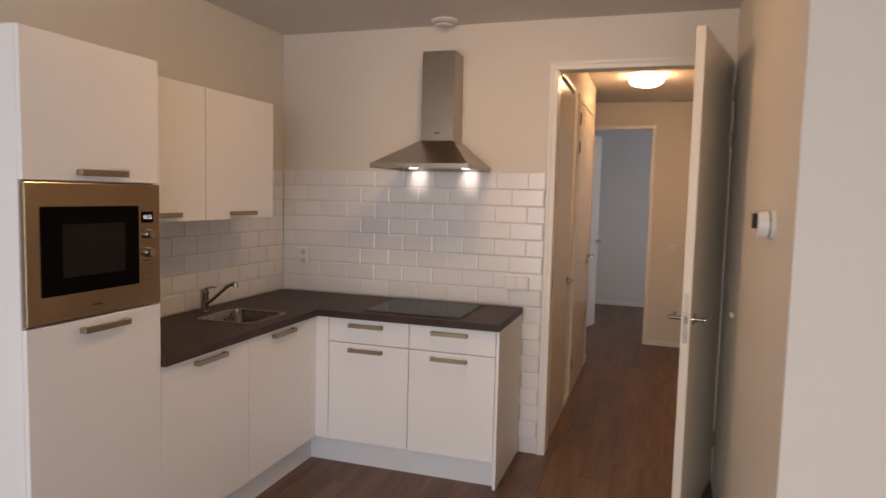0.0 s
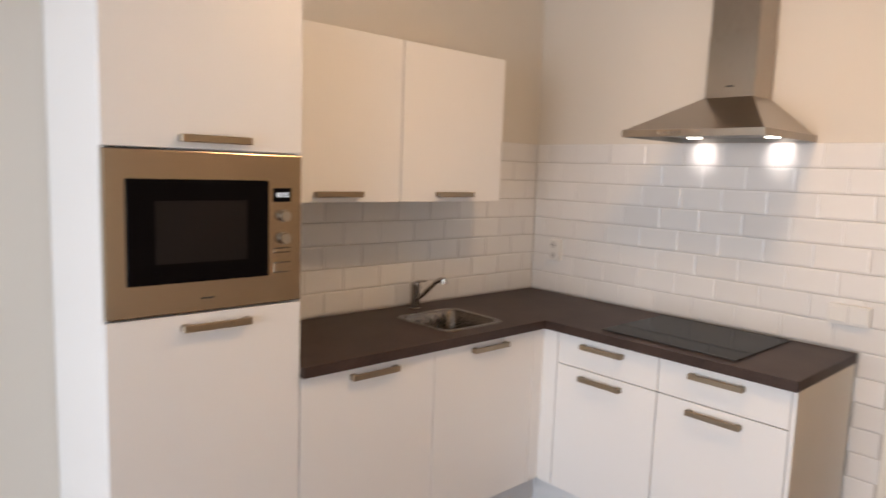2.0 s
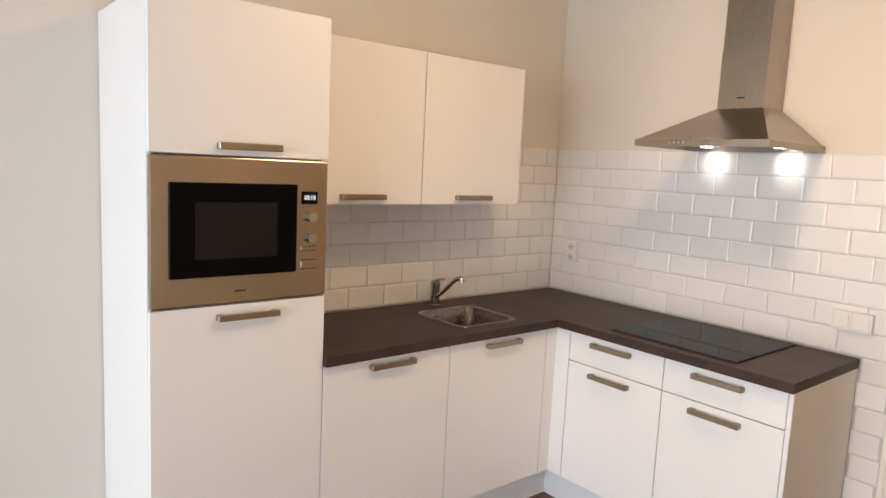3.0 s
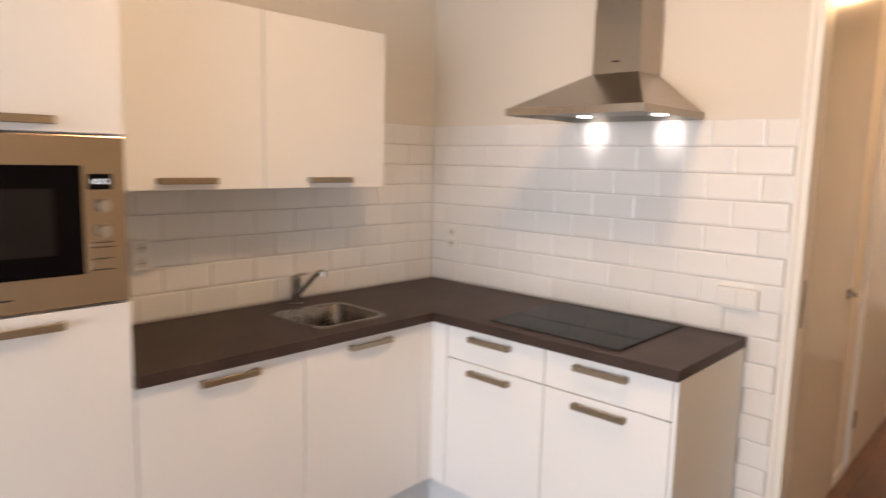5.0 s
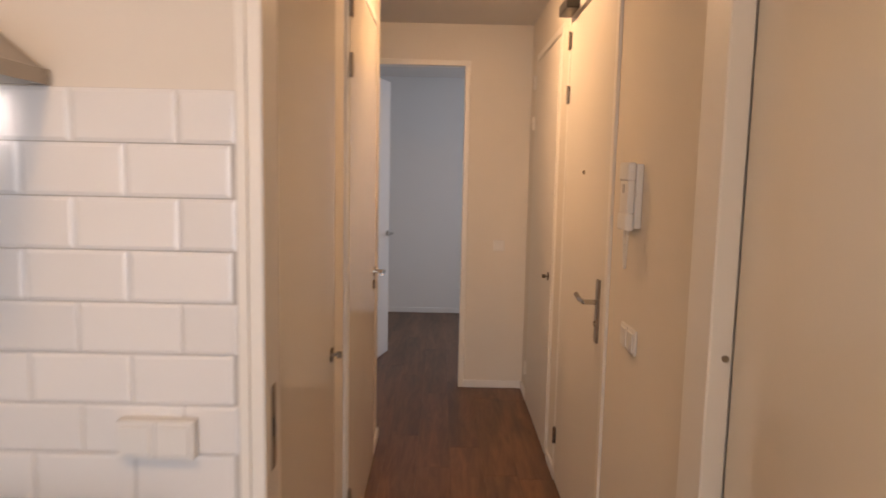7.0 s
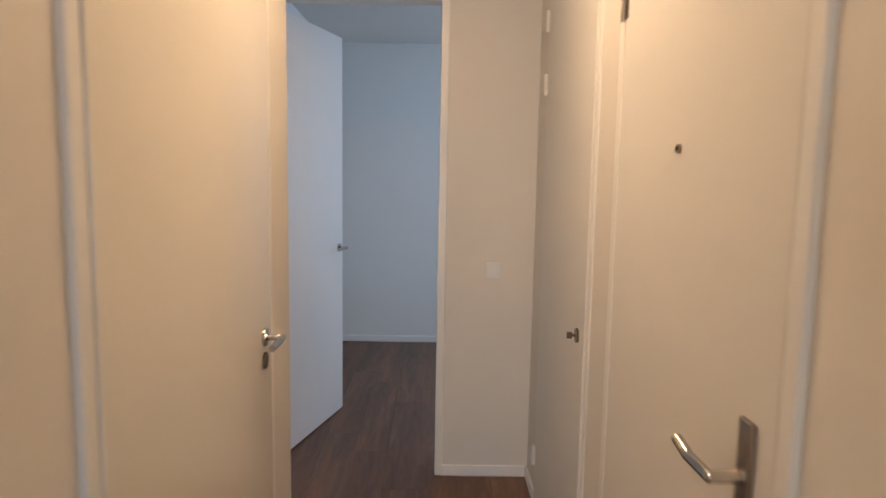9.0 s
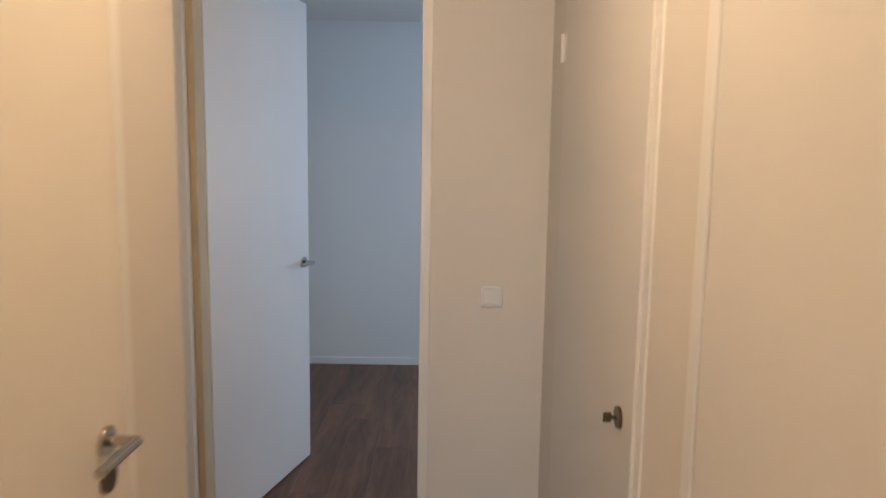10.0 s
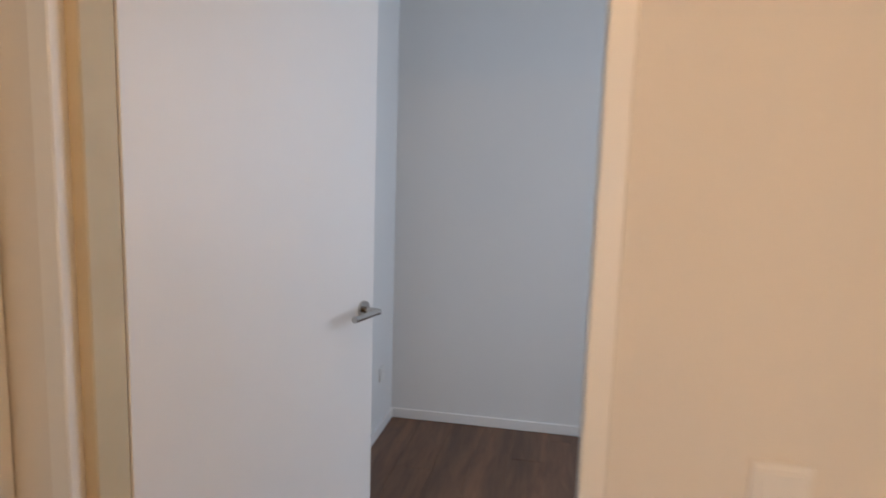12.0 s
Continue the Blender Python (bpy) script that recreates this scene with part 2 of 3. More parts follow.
structure("wall_living_south", boxes((-T, 0.25, -7.1, -7.0, 0, H), (4.35, 5.1, -7.1, -7.0, 0, H), (0.25, 4.35, -7.1, -7.0, 0, 0.08), (0.25, 4.35, -7.1, -7.0, 2.36, H)), M_WALL, "cream painted wall with a wide window opening", "wall")
structure("wall_hall_west", boxes((1.75, 1.85, 0.1, 0.95, 2.41, H), (1.75, 1.85, 0.95, 1.22, 0, H), (1.75, 1.85, 1.22, 2.31, 2.41, H),
                                  (1.75, 1.85, 2.31, 2.585, 0, H)), M_WALL, "cream painted hall wall with two doors", "wall")
structure("wall_niche_south", boxes((-0.05, 1.75, 2.485, 2.585, 0, H)), M_WALL, "cream painted return wall of the hall niche", "wall")
structure("wall_niche_west", boxes((1.262, 1.375, 2.585, 2.66, 0, H), (1.262, 1.375, 2.66, 3.56, 2.41, H), (1.262, 1.375, 3.56, 3.57, 0, H)), M_WALL, "cream painted niche wall with an open doorway", "wall")
structure("wall_hall_end", boxes((1.262, 1.455, 3.57, 3.67, 0, H), (1.455, 2.41, 3.57, 3.67, 2.41, H), (2.41, 4.3, 3.57, 3.67, 0, H)), M_WALL, "cream painted wall at the end of the hall", "wall")
structure("wall_bedroom_west", boxes((1.262, 1.369, 3.67, 6.23, 0, H)), M_WALL_COOL, "white painted bedroom side wall", "wall")
structure("wall_bedroom_north", boxes((0.95, 5.0, 6.23, 6.33, 0, H), (-T, 0.05, 6.23, 6.33, 0, H), (0.05, 0.95, 6.23, 6.33, 0, 0.9), (0.05, 0.95, 6.23, 6.33, 2.3, H)), M_WALL_COOL, "white painted bedroom back wall", "wall")
structure("wall_bedroom_east", boxes((4.3, 4.4, 3.57, 4.25, 0, H), (4.3, 4.4, 5.95, 6.23, 0, H), (4.3, 4.4, 4.25, 5.95, 0, 0.85), (4.3, 4.4, 4.25, 5.95, 2.35, H)), M_WALL_COOL, "white painted bedroom wall with a window opening", "wall")
structure("wall_side_room_west", boxes((-T, -0.05, 0.1, 6.23, 0, H)), M_WALL_COOL, "white painted wall of the side room", "wall")

SK = 0.058
SKIRTS = [((2.405, 2.838, 3.558, 3.57, 0, SK), "end wall of the hall"), ((2.838, 2.85, 3.30, 3.558, 0, SK), "hall corner"), ((2.838, 2.85, 2.105, 2.325, 0, SK), "hall wall between doors"),
          ((2.838, 2.85, 0.012, 1.135, 0, SK), "hall wall by the intercom"), ((1.85, 1.862, 2.315, 2.597, 0, SK), "hall wall beside the closed door"), ((1.85, 1.862, 0.955, 1.215, 0, SK), "hall wall between two doors"),
          ((1.369, 4.3, 6.218, 6.23, 0, SK), "bedroom back wall"), ((1.369, 1.381, 3.67, 6.218, 0, SK), "bedroom side wall"), ((-0.05, -0.038, 2.585, 6.23, 0, SK), "side room wall"),
          ((2.838, 2.85, -1.96, -0.012, 0, SK), "kitchen wall behind the open door"), ((2.838, 5.0, -1.972, -1.96, 0, SK), "living room return wall"), ((0, 0.012, -7.0, -2.475, 0, SK), "living room wall"), ((1.39, 1.45, 3.558, 3.57, 0, SK), "hall niche corner")]
for dims, where in SKIRTS:
    structure("baseboard", boxes(dims, bevel=0.003), M_TRIM, "white painted skirting board on the " + where, "skirting board")


# ---------- doors ----------
def door_frame(door, axis, lo, hi, a, b, top=2.41, w=0.04, proud=0.012):
    """Lacquered lining: two jambs and a head round an opening that runs lo..hi along the axis in a wall a..b thick."""
    a, b = a - proud, b + proud
    spans = [(lo, lo + w, 0, top - w), (hi - w, hi, 0, top - w), (lo, hi, top - w, top)]
    bm = bmesh.new()
    for s0, s1, z0, z1 in spans:
        if axis == "x":
            block(bm, s0, s1, a, b, z0, z1, 0.003)
        else:
            block(bm, a, b, s0, s1, z0, z1, 0.003)
    return part("door_frame", bm, M_FRAME, door, "cream lacquered door frame")


def lever(leaf, m, x, z, face, out, toward, reach=0.055):
    """A round-rose lever handle, in the leaf's own axes: x along it, y across it."""
    bm = bmesh.new()
    rod(bm, (x, face, z), (x, face + out * 0.008, z), 0.026, 28, m=m)
    part("door_handle", bm, M_CHROME, leaf, "satin steel lever handle on a round rose", True)
    bm = bmesh.new()
    tube(bm, [(x, face + out * 0.006, z), (x, face + out * reach, z), (x + toward * 0.125, face + out * reach, z)], 0.0095, m)
    part("lever", bm, M_CHROME, leaf, "satin steel lever", True)


def keyhole(leaf, m, x, z, face, out, key=True):
    bm = bmesh.new()
    rod(bm, (x, face, z), (x, face + out * 0.007, z), 0.024, 28, m=m)
    part("escutcheon", bm, M_STEEL_DIM, leaf, "round satin steel escutcheon", True)
    if key:
        bm = boxes((x - 0.003, x + 0.003, face + out * 0.007, face + out * 0.018, z - 0.004, z + 0.004), (x - 0.002, x + 0.002, face + out * 0.018, face + out * 0.036, z - 0.011, z + 0.011), bevel=0.001, m=m)
        part("key", bm, M_STEEL_DIM, leaf, "small steel key in the lock")


def hinges(leaf, m, x, face, out, heights, metal=None):
    for z in heights:
        bm = bmesh.new()
        rod(bm, (x, face + out * 0.006, z - 0.045), (x, face + out * 0.006, z + 0.045), 0.008, 14, m=m)
        block(bm, x, x + 0.028, face, face + out * 0.002, z - 0.04, z + 0.04, m=m)
        part("hinge", bm, metal or M_NICKEL, leaf, "steel barrel hinge", True)


def leaf_of(door, m, width, height=2.345, thick=0.04, material=None):
    return part("leaf", boxes((0, width, 0, thick, 0.008, height), bevel=0.003, m=m, segments=2), material or M_DOOR, door, "smooth cream lacquered door leaf")


# open kitchen door, hinged on its frame and swung back towards the wall
KD = Matrix.Translation((2.800, -0.015, 0)) @ Matrix.Rotation(radians(-103.0), 4, "Z")
door_1 = thing("door_1", (2.3, 0.05, 0), "open cream lacquered kitchen door standing against the wall", "door", kind="structure")
door_frame(door_1, "x", 1.83, 2.80, 0, 0.1, w=0.048)
part("frame_bead", boxes((1.829, 1.850, -0.020, -0.0125, 0, 2.41), (1.850, 2.800, -0.020, -0.0125, 2.389, 2.41), bevel=0.002), M_FRAME, door_1, "raised outer bead of the frame")
k_leaf = leaf_of(door_1, KD, 0.87, 2.37)
lever(k_leaf, KD, 0.81, 1.065, 0.04, 1, -1)
lever(k_leaf, KD, 0.81, 1.065, 0.0, -1, -1, 0.065)
hinges(k_leaf, KD, 0.0, 0.04, 1, (0.25, 1.95, 2.2))
part("lock_plate", boxes((0.8695, 0.8715, 0.010, 0.030, 0.96, 1.19), m=KD), M_STEEL, k_leaf, "long steel lock plate on the door edge")
part("latch", boxes((0.8715, 0.880, 0.014, 0.026, 1.05, 1.085), bevel=0.003, m=KD), M_NICKEL, k_leaf, "sprung steel latch")
part("strike_plate", boxes((1.877, 1.8795, 0.035, 0.065, 0.98, 1.16)), M_NICKEL, door_1, "steel strike plate")
part("strike_hole", boxes((1.8792, 1.8805, 0.042, 0.058, 1.05, 1.09)), M_DARK, door_1, "dark latch hole")
bm = bmesh.new()
rod(bm, (2.785, -0.012, 1.251), (2.785, -0.015, 1.251), 0.007, 16)
part("screw_cap", bm, M_NICKEL, door_1, "small round screw cap", True)

# cupboard door with a key, hall west side
door_2 = thing("door_2", (1.80, 0.54, 0), "closed cream cupboard door with a key in its lock", "door", kind="structure")
door_frame(door_2, "y", 0.101, 0.95, 1.75, 1.85, w=0.03)
D2 = Matrix.Translation((1.866, 0.133, 0)) @ Matrix.Rotation(radians(90), 4, "Z")
leaf_2 = leaf_of(door_2, D2, 0.785)
keyhole(leaf_2, D2, 0.713, 1.0, 0.0, -1)

# second hall west door, closed, with lever and lock
door_3 = thing("door_3", (1.80, 1.74, 0), "closed cream lacquered hall door with lever handle", "door", kind="structure")
door_frame(door_3, "y", 1.22, 2.31, 1.75, 1.85)
D3 = Matrix.Translation((1.866, 1.263, 0)) @ Matrix.Rotation(radians(90), 4, "Z")
leaf_3 = leaf_of(door_3, D3, 1.004)
# leaf faces the hall with its local -y side
lever(leaf_3, D3, 0.922, 1.08, 0.0, -1, -1)
keyhole(leaf_3, D3, 0.922, 1.01, 0.0, -1, key=False)
hinges(leaf_3, D3, 0.0, 0.0, -1, (0.28, 2.0, 2.22))

# entrance door with spyhole, hall east side
door_4 = thing("door_4", (2.92, 1.62, 0), "closed cream entrance door with spyhole and long handle plate", "door", kind="structure")
door_frame(door_4, "y", 1.14, 2.10, 2.85, 3.0)
D4 = Matrix.Translation((2.840, 2.057, 0)) @ Matrix.Rotation(radians(-90), 4, "Z")
leaf_4 = leaf_of(door_4, D4, 0.874, material=M_DOOR_MATT)
bm = bmesh.new()
rod(bm, (0.437, 0.0, 1.62), (0.437, -0.006, 1.62), 0.0095, 24, m=D4)
part("spyhole", bm, M_NICKEL, leaf_4, "small dark brass spyhole", True)
part("spyhole_lens", rod(bmesh.new(), (0.437, -0.006, 1.62), (0.437, -0.0075, 1.62), 0.005, 20, m=D4), M_BLACK, leaf_4, "dark glass lens", True)
part("handle_plate", boxes((0.780, 0.822, -0.010, 0.0, 0.955, 1.205), bevel=0.003, m=D4), M_STEEL, leaf_4, "long satin steel handle plate")
bm = bmesh.new()
tube(bm, [(0.80, -0.008, 1.115), (0.80, -0.058, 1.115), (0.72, -0.060, 1.113), (0.68, -0.064, 1.125)], 0.010, D4)
part("door_handle", bm, M_CHROME, leaf_4, "curved satin steel lever", True)
part("lock_cylinder", rod(bmesh.new(), (0.80, -0.010, 1.03), (0.80, -0.016, 1.03), 0.011, 20, m=D4), M_NICKEL, leaf_4, "round lock cylinder", True)
hinges(leaf_4, D4, 0.0, 0.0, -1, (0.25, 2.0, 2.26), M_CHROME)
closer = thing("door_closer", (2.80, 1.95, 2.40), "grey metal door closer above the entrance door", "door closer")
part("closer_body", boxes((2.775, 2.838, 1.86, 2.07, 2.372, 2.425), bevel=0.006, segments=2), M_DARK, closer, "dark grey closer body")
part("closer_arm", boxes((2.53, 2.79, 1.90, 1.925, 2.428, 2.440), bevel=0.002), M_STEEL, closer, "flat steel arm")

# inner door with a key, hall east side
door_5 = thing("door_5", (2.92, 2.82, 0), "closed cream cupboard door with key beside the entrance", "door", kind="structure")
door_frame(door_5, "y", 2.33, 3.30, 2.85, 3.0, proud=0.004)
D5 = Matrix.Translation((2.838, 3.270, 0)) @ Matrix.Rotation(radians(-90), 4, "Z")
leaf_5 = leaf_of(door_5, D5, 0.905, material=M_DOOR_MATT)
keyhole(leaf_5, D5, 0.813, 1.03, 0.0, -1)
hinges(leaf_5, D5, 0.0, 0.0, -1, (0.25, 1.95, 2.22), M_FRAME)

# bedroom door, open inwards
door_6 = thing("door_6", (1.93, 3.62, 0), "white bedroom door standing open into the room", "door", kind="structure")
door_frame(door_6, "x", 1.455, 2.41, 3.57, 3.67, proud=0.004)
D6 = Matrix.Translation((1.528, 3.690, 0)) @ Matrix.Rotation(math.atan2(0.832, 0.233), 4, "Z")
leaf_6 = leaf_of(door_6, D6, 0.862, 2.37, material=M_TRIM)
lever(leaf_6, D6, 0.802, 1.073, 0.0, -1, -1)
lever(leaf_6, D6, 0.802, 1.073, 0.04, 1, -1)
hinges(leaf_6, D6, 0.0, 0.04, 1, (0.25, 2.0, 2.22))
part("rebate_strip", boxes((1.4955, 1.524, 3.600, 3.690, 0, 2.369), bevel=0.003), M_WARM_STRIP, door_6, "rebate strip with warm reflected light in its colour")

# doorway of the side room; its leaf stands out of sight inside
door_7 = thing("door_7", (1.255, 3.1, 0), "cream lacquered doorway to the side room", "doorway", kind="structure")
door_frame(door_7, "y", 2.66, 3.56, 1.262, 1.375)
part("strike_plate", boxes((1.252, 1.266, 3.516, 3.5195, 1.075, 1.165)), M_DARK, door_7, "dark steel strike plate")
part("strike_plate", boxes((1.252, 1.266, 3.516, 3.5195, 0.97, 1.055)), M_DARK, door_7, "dark steel lock strike plate")


# ---------- kitchen cabinets ----------
def bar_handle(front, mid, along):
    """A flat bar on two square feet; along 'y' on fronts that face east, 'x' on fronts that face south."""
    half = 0.105
    dims = [(-half, half, 0.020, 0.029, -0.011, 0.011), (-half, -half + 0.022, 0.0, 0.0205, -0.010, 0.010), (half - 0.022, half, 0.0, 0.0205, -0.010, 0.010)]
    turn = Matrix.Translation(mid) @ Matrix.Rotation(radians(-90 if along == "y" else 180), 4, "Z")
    part("handle", boxes(*dims, bevel=0.002, m=turn), M_NICKEL, front, "flat satin nickel bar handle")


GAP = 0.002
Y = [-2.468, -1.872, -1.271, -0.672]

tall = thing("tall_cabinet", (0.3, -2.17, 0), "tall white laminate kitchen cabinet housing a microwave", "cabinet")
part("side_panel", boxes((0.004, 0.581, Y[0], Y[0] + 0.018, 0, 2.10), bevel=0.001), M_CAB, tall)
part("side_panel", boxes((0.004, 0.581, Y[1] - 0.018, Y[1] - 0.001, 0.15, 2.10), bevel=0.001), M_CAB, tall)
part("top_panel", boxes((0.004, 0.581, Y[0] + 0.018, Y[1] - 0.018, 2.082, 2.10)), M_CAB, tall)
part("back_panel", boxes((0.004, 0.020, Y[0] + 0.018, Y[1] - 0.018, 0.15, 2.082)), M_CAB, tall)
for z in (1.130, 1.618):
    part("shelf", boxes((0.02, 0.56, Y[0] + 0.018, Y[1] - 0.018, z, z + 0.016)), M_CAB, tall)
upper = part("door", boxes((0.581, 0.600, Y[0] + GAP, Y[1] - GAP, 1.622, 2.098), bevel=0.0015), M_CAB, tall, "white upper cabinet door")
bar_handle(upper, (0.600, -2.160, 1.652), "y")
lower = part("door", boxes((0.581, 0.600, Y[0] + GAP, Y[1] - GAP, 0.152, 1.143), bevel=0.0015), M_CAB, tall, "white lower cabinet door")
bar_handle(lower, (0.600, -2.160, 1.106), "y")
part("plinth", boxes((0.520, 0.546, Y[0] + 0.019, Y[1], 0, 0.149)), M_PLINTH, tall, "pale grey plinth")

for y0, y1, hy in ((Y[1], Y[2], -1.575), (Y[2], Y[3], -0.974)):
    cab = thing("wall_cabinet", (0.18, (y0 + y1) / 2, 1.45), "white laminate wall cabinet hung over the worktop", "cabinet", "wall cabinets")
    part("body", boxes((0.016, 0.333, y0 + 0.001, y1 - 0.001, 1.452, 2.10), bevel=0.001), M_CAB, cab)
    front = part("door", boxes((0.333, 0.352, y0 + GAP, y1 - GAP, 1.450, 2.099), bevel=0.0015), M_CAB, cab)
    bar_handle(front, (0.352, hy, 1.482), "y")

for y0, y1, hy in ((Y[1], Y[2], -1.570), (Y[2], Y[3], -0.965)):
    cab = thing("base_cabinet", (0.3, (y0 + y1) / 2, 0), "white laminate base cabinet with one door under the worktop", "cabinet", "base cabinets")
    part("body", boxes((0.02, 0.581, y0 + 0.001, y0 + 0.018, 0.15, 0.881), (0.02, 0.581, y1 - 0.018, y1 - 0.001, 0.15, 0.881), (0.02, 0.581, y0 + 0.018, y1 - 0.018, 0.15, 0.168), (0.02, 0.038, y0 + 0.018, y1 - 0.018, 0.168, 0.881)), M_CORE, cab)
    front = part("door", boxes((0.581, 0.600, y0 + GAP, y1 - GAP, 0.152, 0.877), bevel=0.0015), M_CAB, cab)
    bar_handle(front, (0.600, hy, 0.848), "y")

for x0, x1 in ((0.683, 1.185), (1.185, 1.687)):
    mid = (x0 + x1) / 2
    cab = thing("drawer_cabinet", (mid, -0.3, 0), "white laminate base cabinet with a drawer above a door", "cabinet", "drawer cabinets")
    part("body", boxes((x0 + 0.001, x0 + 0.018, -0.581, -0.02, 0.15, 0.881), (x1 - 0.018, x1 - 0.001, -0.581, -0.02, 0.15, 0.881), (x0 + 0.018, x1 - 0.018, -0.581, -0.02, 0.15, 0.168), (x0 + 0.018, x1 - 0.018, -0.038, -0.02, 0.168, 0.881)), M_CORE, cab)
    drawer = part("drawer_front", boxes((x0 + GAP, x1 - GAP, -0.600, -0.581, 0.739, 0.877), bevel=0.0015), M_CAB, cab)
    bar_handle(drawer, (mid - 0.012, -0.600, 0.842), "x")
    front = part("door", boxes((x0 + GAP, x1 - GAP, -0.600, -0.581, 0.152, 0.735), bevel=0.0015), M_CAB, cab)
    bar_handle(front, (mid - 0.012, -0.600, 0.698), "x")

corner = thing("corner_filler", (0.6, -0.6, 0), "white laminate filler panels in the cabinet corner", "filler panel")
part("panel", boxes((0.581, 0.600, Y[3] + 0.001, -0.600, 0.152, 0.881)), M_CAB, corner)
part("panel", boxes((0.600, 0.682, -0.600, -0.581, 0.152, 0.881)), M_CAB, corner)
end = thing("end_panel", (1.696, -0.3, 0), "cream laminate end panel closing the base cabinets", "panel")
part("panel", boxes((1.688, 1.705, -0.599, -0.012, 0.0, 0.881), bevel=0.001), M_SIDE, end)
part("edge_band", boxes((1.6882, 1.7048, -0.6010, -0.5992, 0.0, 0.881)), M_CAB, end, "white laminate edge band")
plinth = thing("plinth", (0.55, -0.55, 0), "pale grey laminate plinth under the base cabinets", "plinth")
part("board", boxes((0.528, 0.546, Y[1] + 0.001, -0.534, 0, 0.149)), M_PLINTH, plinth)
part("board", boxes((0.546, 1.687, -0.552, -0.534, 0, 0.149)), M_PLINTH, plinth)

# worktop: an L with a hole for the sink
TZ0, TZ1 = 0.883, 0.921
SX0, SX1, SY0, SY1 = 0.205, 0.525, -1.145, -0.815
worktop = thing("worktop", (0.3, -0.9, TZ0), "dark grey-brown laminate L-shaped worktop with sink cut-out", "worktop")
XS, YS = (0.011, SX0, SX1, 0.620, 1.706), (Y[1] + 0.001, SY0, SY1, -0.620, -0.011)
full = {(i, j) for i in range(3) for j in range(4)} | {(3, 3)}
full.discard((1, 1))
bm = bmesh.new()
corner_of = {}


def corner_vert(i, j, z):
    if (i, j, z) not in corner_of:
        corner_of[i, j, z] = bm.verts.new((XS[i], YS[j], z))
    return corner_of[i, j, z]


for i, j in full:
    square = [(i, j), (i + 1, j), (i + 1, j + 1), (i, j + 1)]
    bm.faces.new([corner_vert(*c, TZ1) for c in square])
    bm.faces.new([corner_vert(*c, TZ0) for c in reversed(square)])
    for c0, c1, side in ((square[0], square[1], (i, j - 1)), (square[1], square[2], (i + 1, j)), (square[2], square[3], (i, j + 1)), (square[3], square[0], (i - 1, j))):
        if side not in full:
            bm.faces.new((corner_vert(*c0, TZ0), corner_vert(*c1, TZ0), corner_vert(*c1, TZ1), corner_vert(*c0, TZ1)))
part("slab", bm, M_TOP, worktop)
part("front_edge", boxes((0.6195, 0.6225, Y[1] + 0.001, -0.6205, TZ0, TZ1 + 0.0008), (0.6225, 1.7085, -0.6225, -0.6195, TZ0, TZ1 + 0.0008), (1.7055, 1.7085, -0.6195, -0.011, TZ0, TZ1 + 0.0008)), M_TOP, worktop, "dark laminate edge band")


def rounded_loop(bm, x0, x1, y0, y1, z, r, k=6):
    loop = []
    for cx, cy, a0 in ((x1 - r, y1 - r, 0), (x0 + r, y1 - r, 90), (x0 + r, y0 + r, 180), (x1 - r, y0 + r, 270)):
        for i in range(k + 1):
            a = radians(a0 + 90 * i / k)
            loop.append(bm.verts.new((cx + r * math.cos(a), cy + r * math.sin(a), z)))
    return loop


def skin(bm, loops, cap=False):
    for a, b in zip(loops, loops[1:]):
        for i in range(len(a)):
            bm.faces.new((a[i], a[(i + 1) % len(a)], b[(i + 1) % len(b)], b[i]))
    if cap:
        bm.faces.new(loops[-1])


sink = thing("sink", (0.365, -0.98, TZ1), "stainless steel inset sink bowl in the worktop", "sink")
bm = bmesh.new()
skin(bm, [rounded_loop(bm, SX0 - 0.022, SX1 + 0.018, SY0 - 0.02, SY1 + 0.02, TZ1 + 0.0005, 0.06), rounded_loop(bm, SX0 - 0.018, SX1 + 0.014, SY0 - 0.016, SY1 + 0.016, TZ1 + 0.005, 0.056),
          rounded_loop(bm, SX0 + 0.004, SX1 - 0.004, SY0 + 0.004, SY1 - 0.004, TZ1 + 0.004, 0.05), rounded_loop(bm, SX0 + 0.010, SX1 - 0.010, SY0 + 0.010, SY1 - 0.010, TZ1 - 0.006, 0.05),
          rounded_loop(bm, SX0 + 0.018, SX1 - 0.018, SY0 + 0.018, SY1 - 0.018, TZ1 - 0.130, 0.05), rounded_loop(bm, SX0 + 0.045, SX1 - 0.045, SY0 + 0.045, SY1 - 0.045, TZ1 - 0.150, 0.04)], True)
bmesh.ops.recalc_face_normals(bm, faces=bm.faces)
bmesh.ops.reverse_faces(bm, faces=bm.faces)
part("bowl", bm, M_SINK, sink, "brushed steel bowl with a thin rim", True)
bm = bmesh.new()
lathe(bm, (0.365, -0.98, TZ1 - 0.149), [(0.042, 0.0), (0.042, 0.003), (0.030, 0.004), (0.028, 0.001)], 28)
part("drain", bm, M_CHROME, sink, "round steel drain", True)
for i in range(3):
    part("overflow_slot", boxes((SX0 + 0.009, SX0 + 0.0125, -1.075, -1.030, TZ1 - 0.030 - i * 0.010, TZ1 - 0.024 - i * 0.010), bevel=0.001), M_DARK, sink, "dark overflow slot")

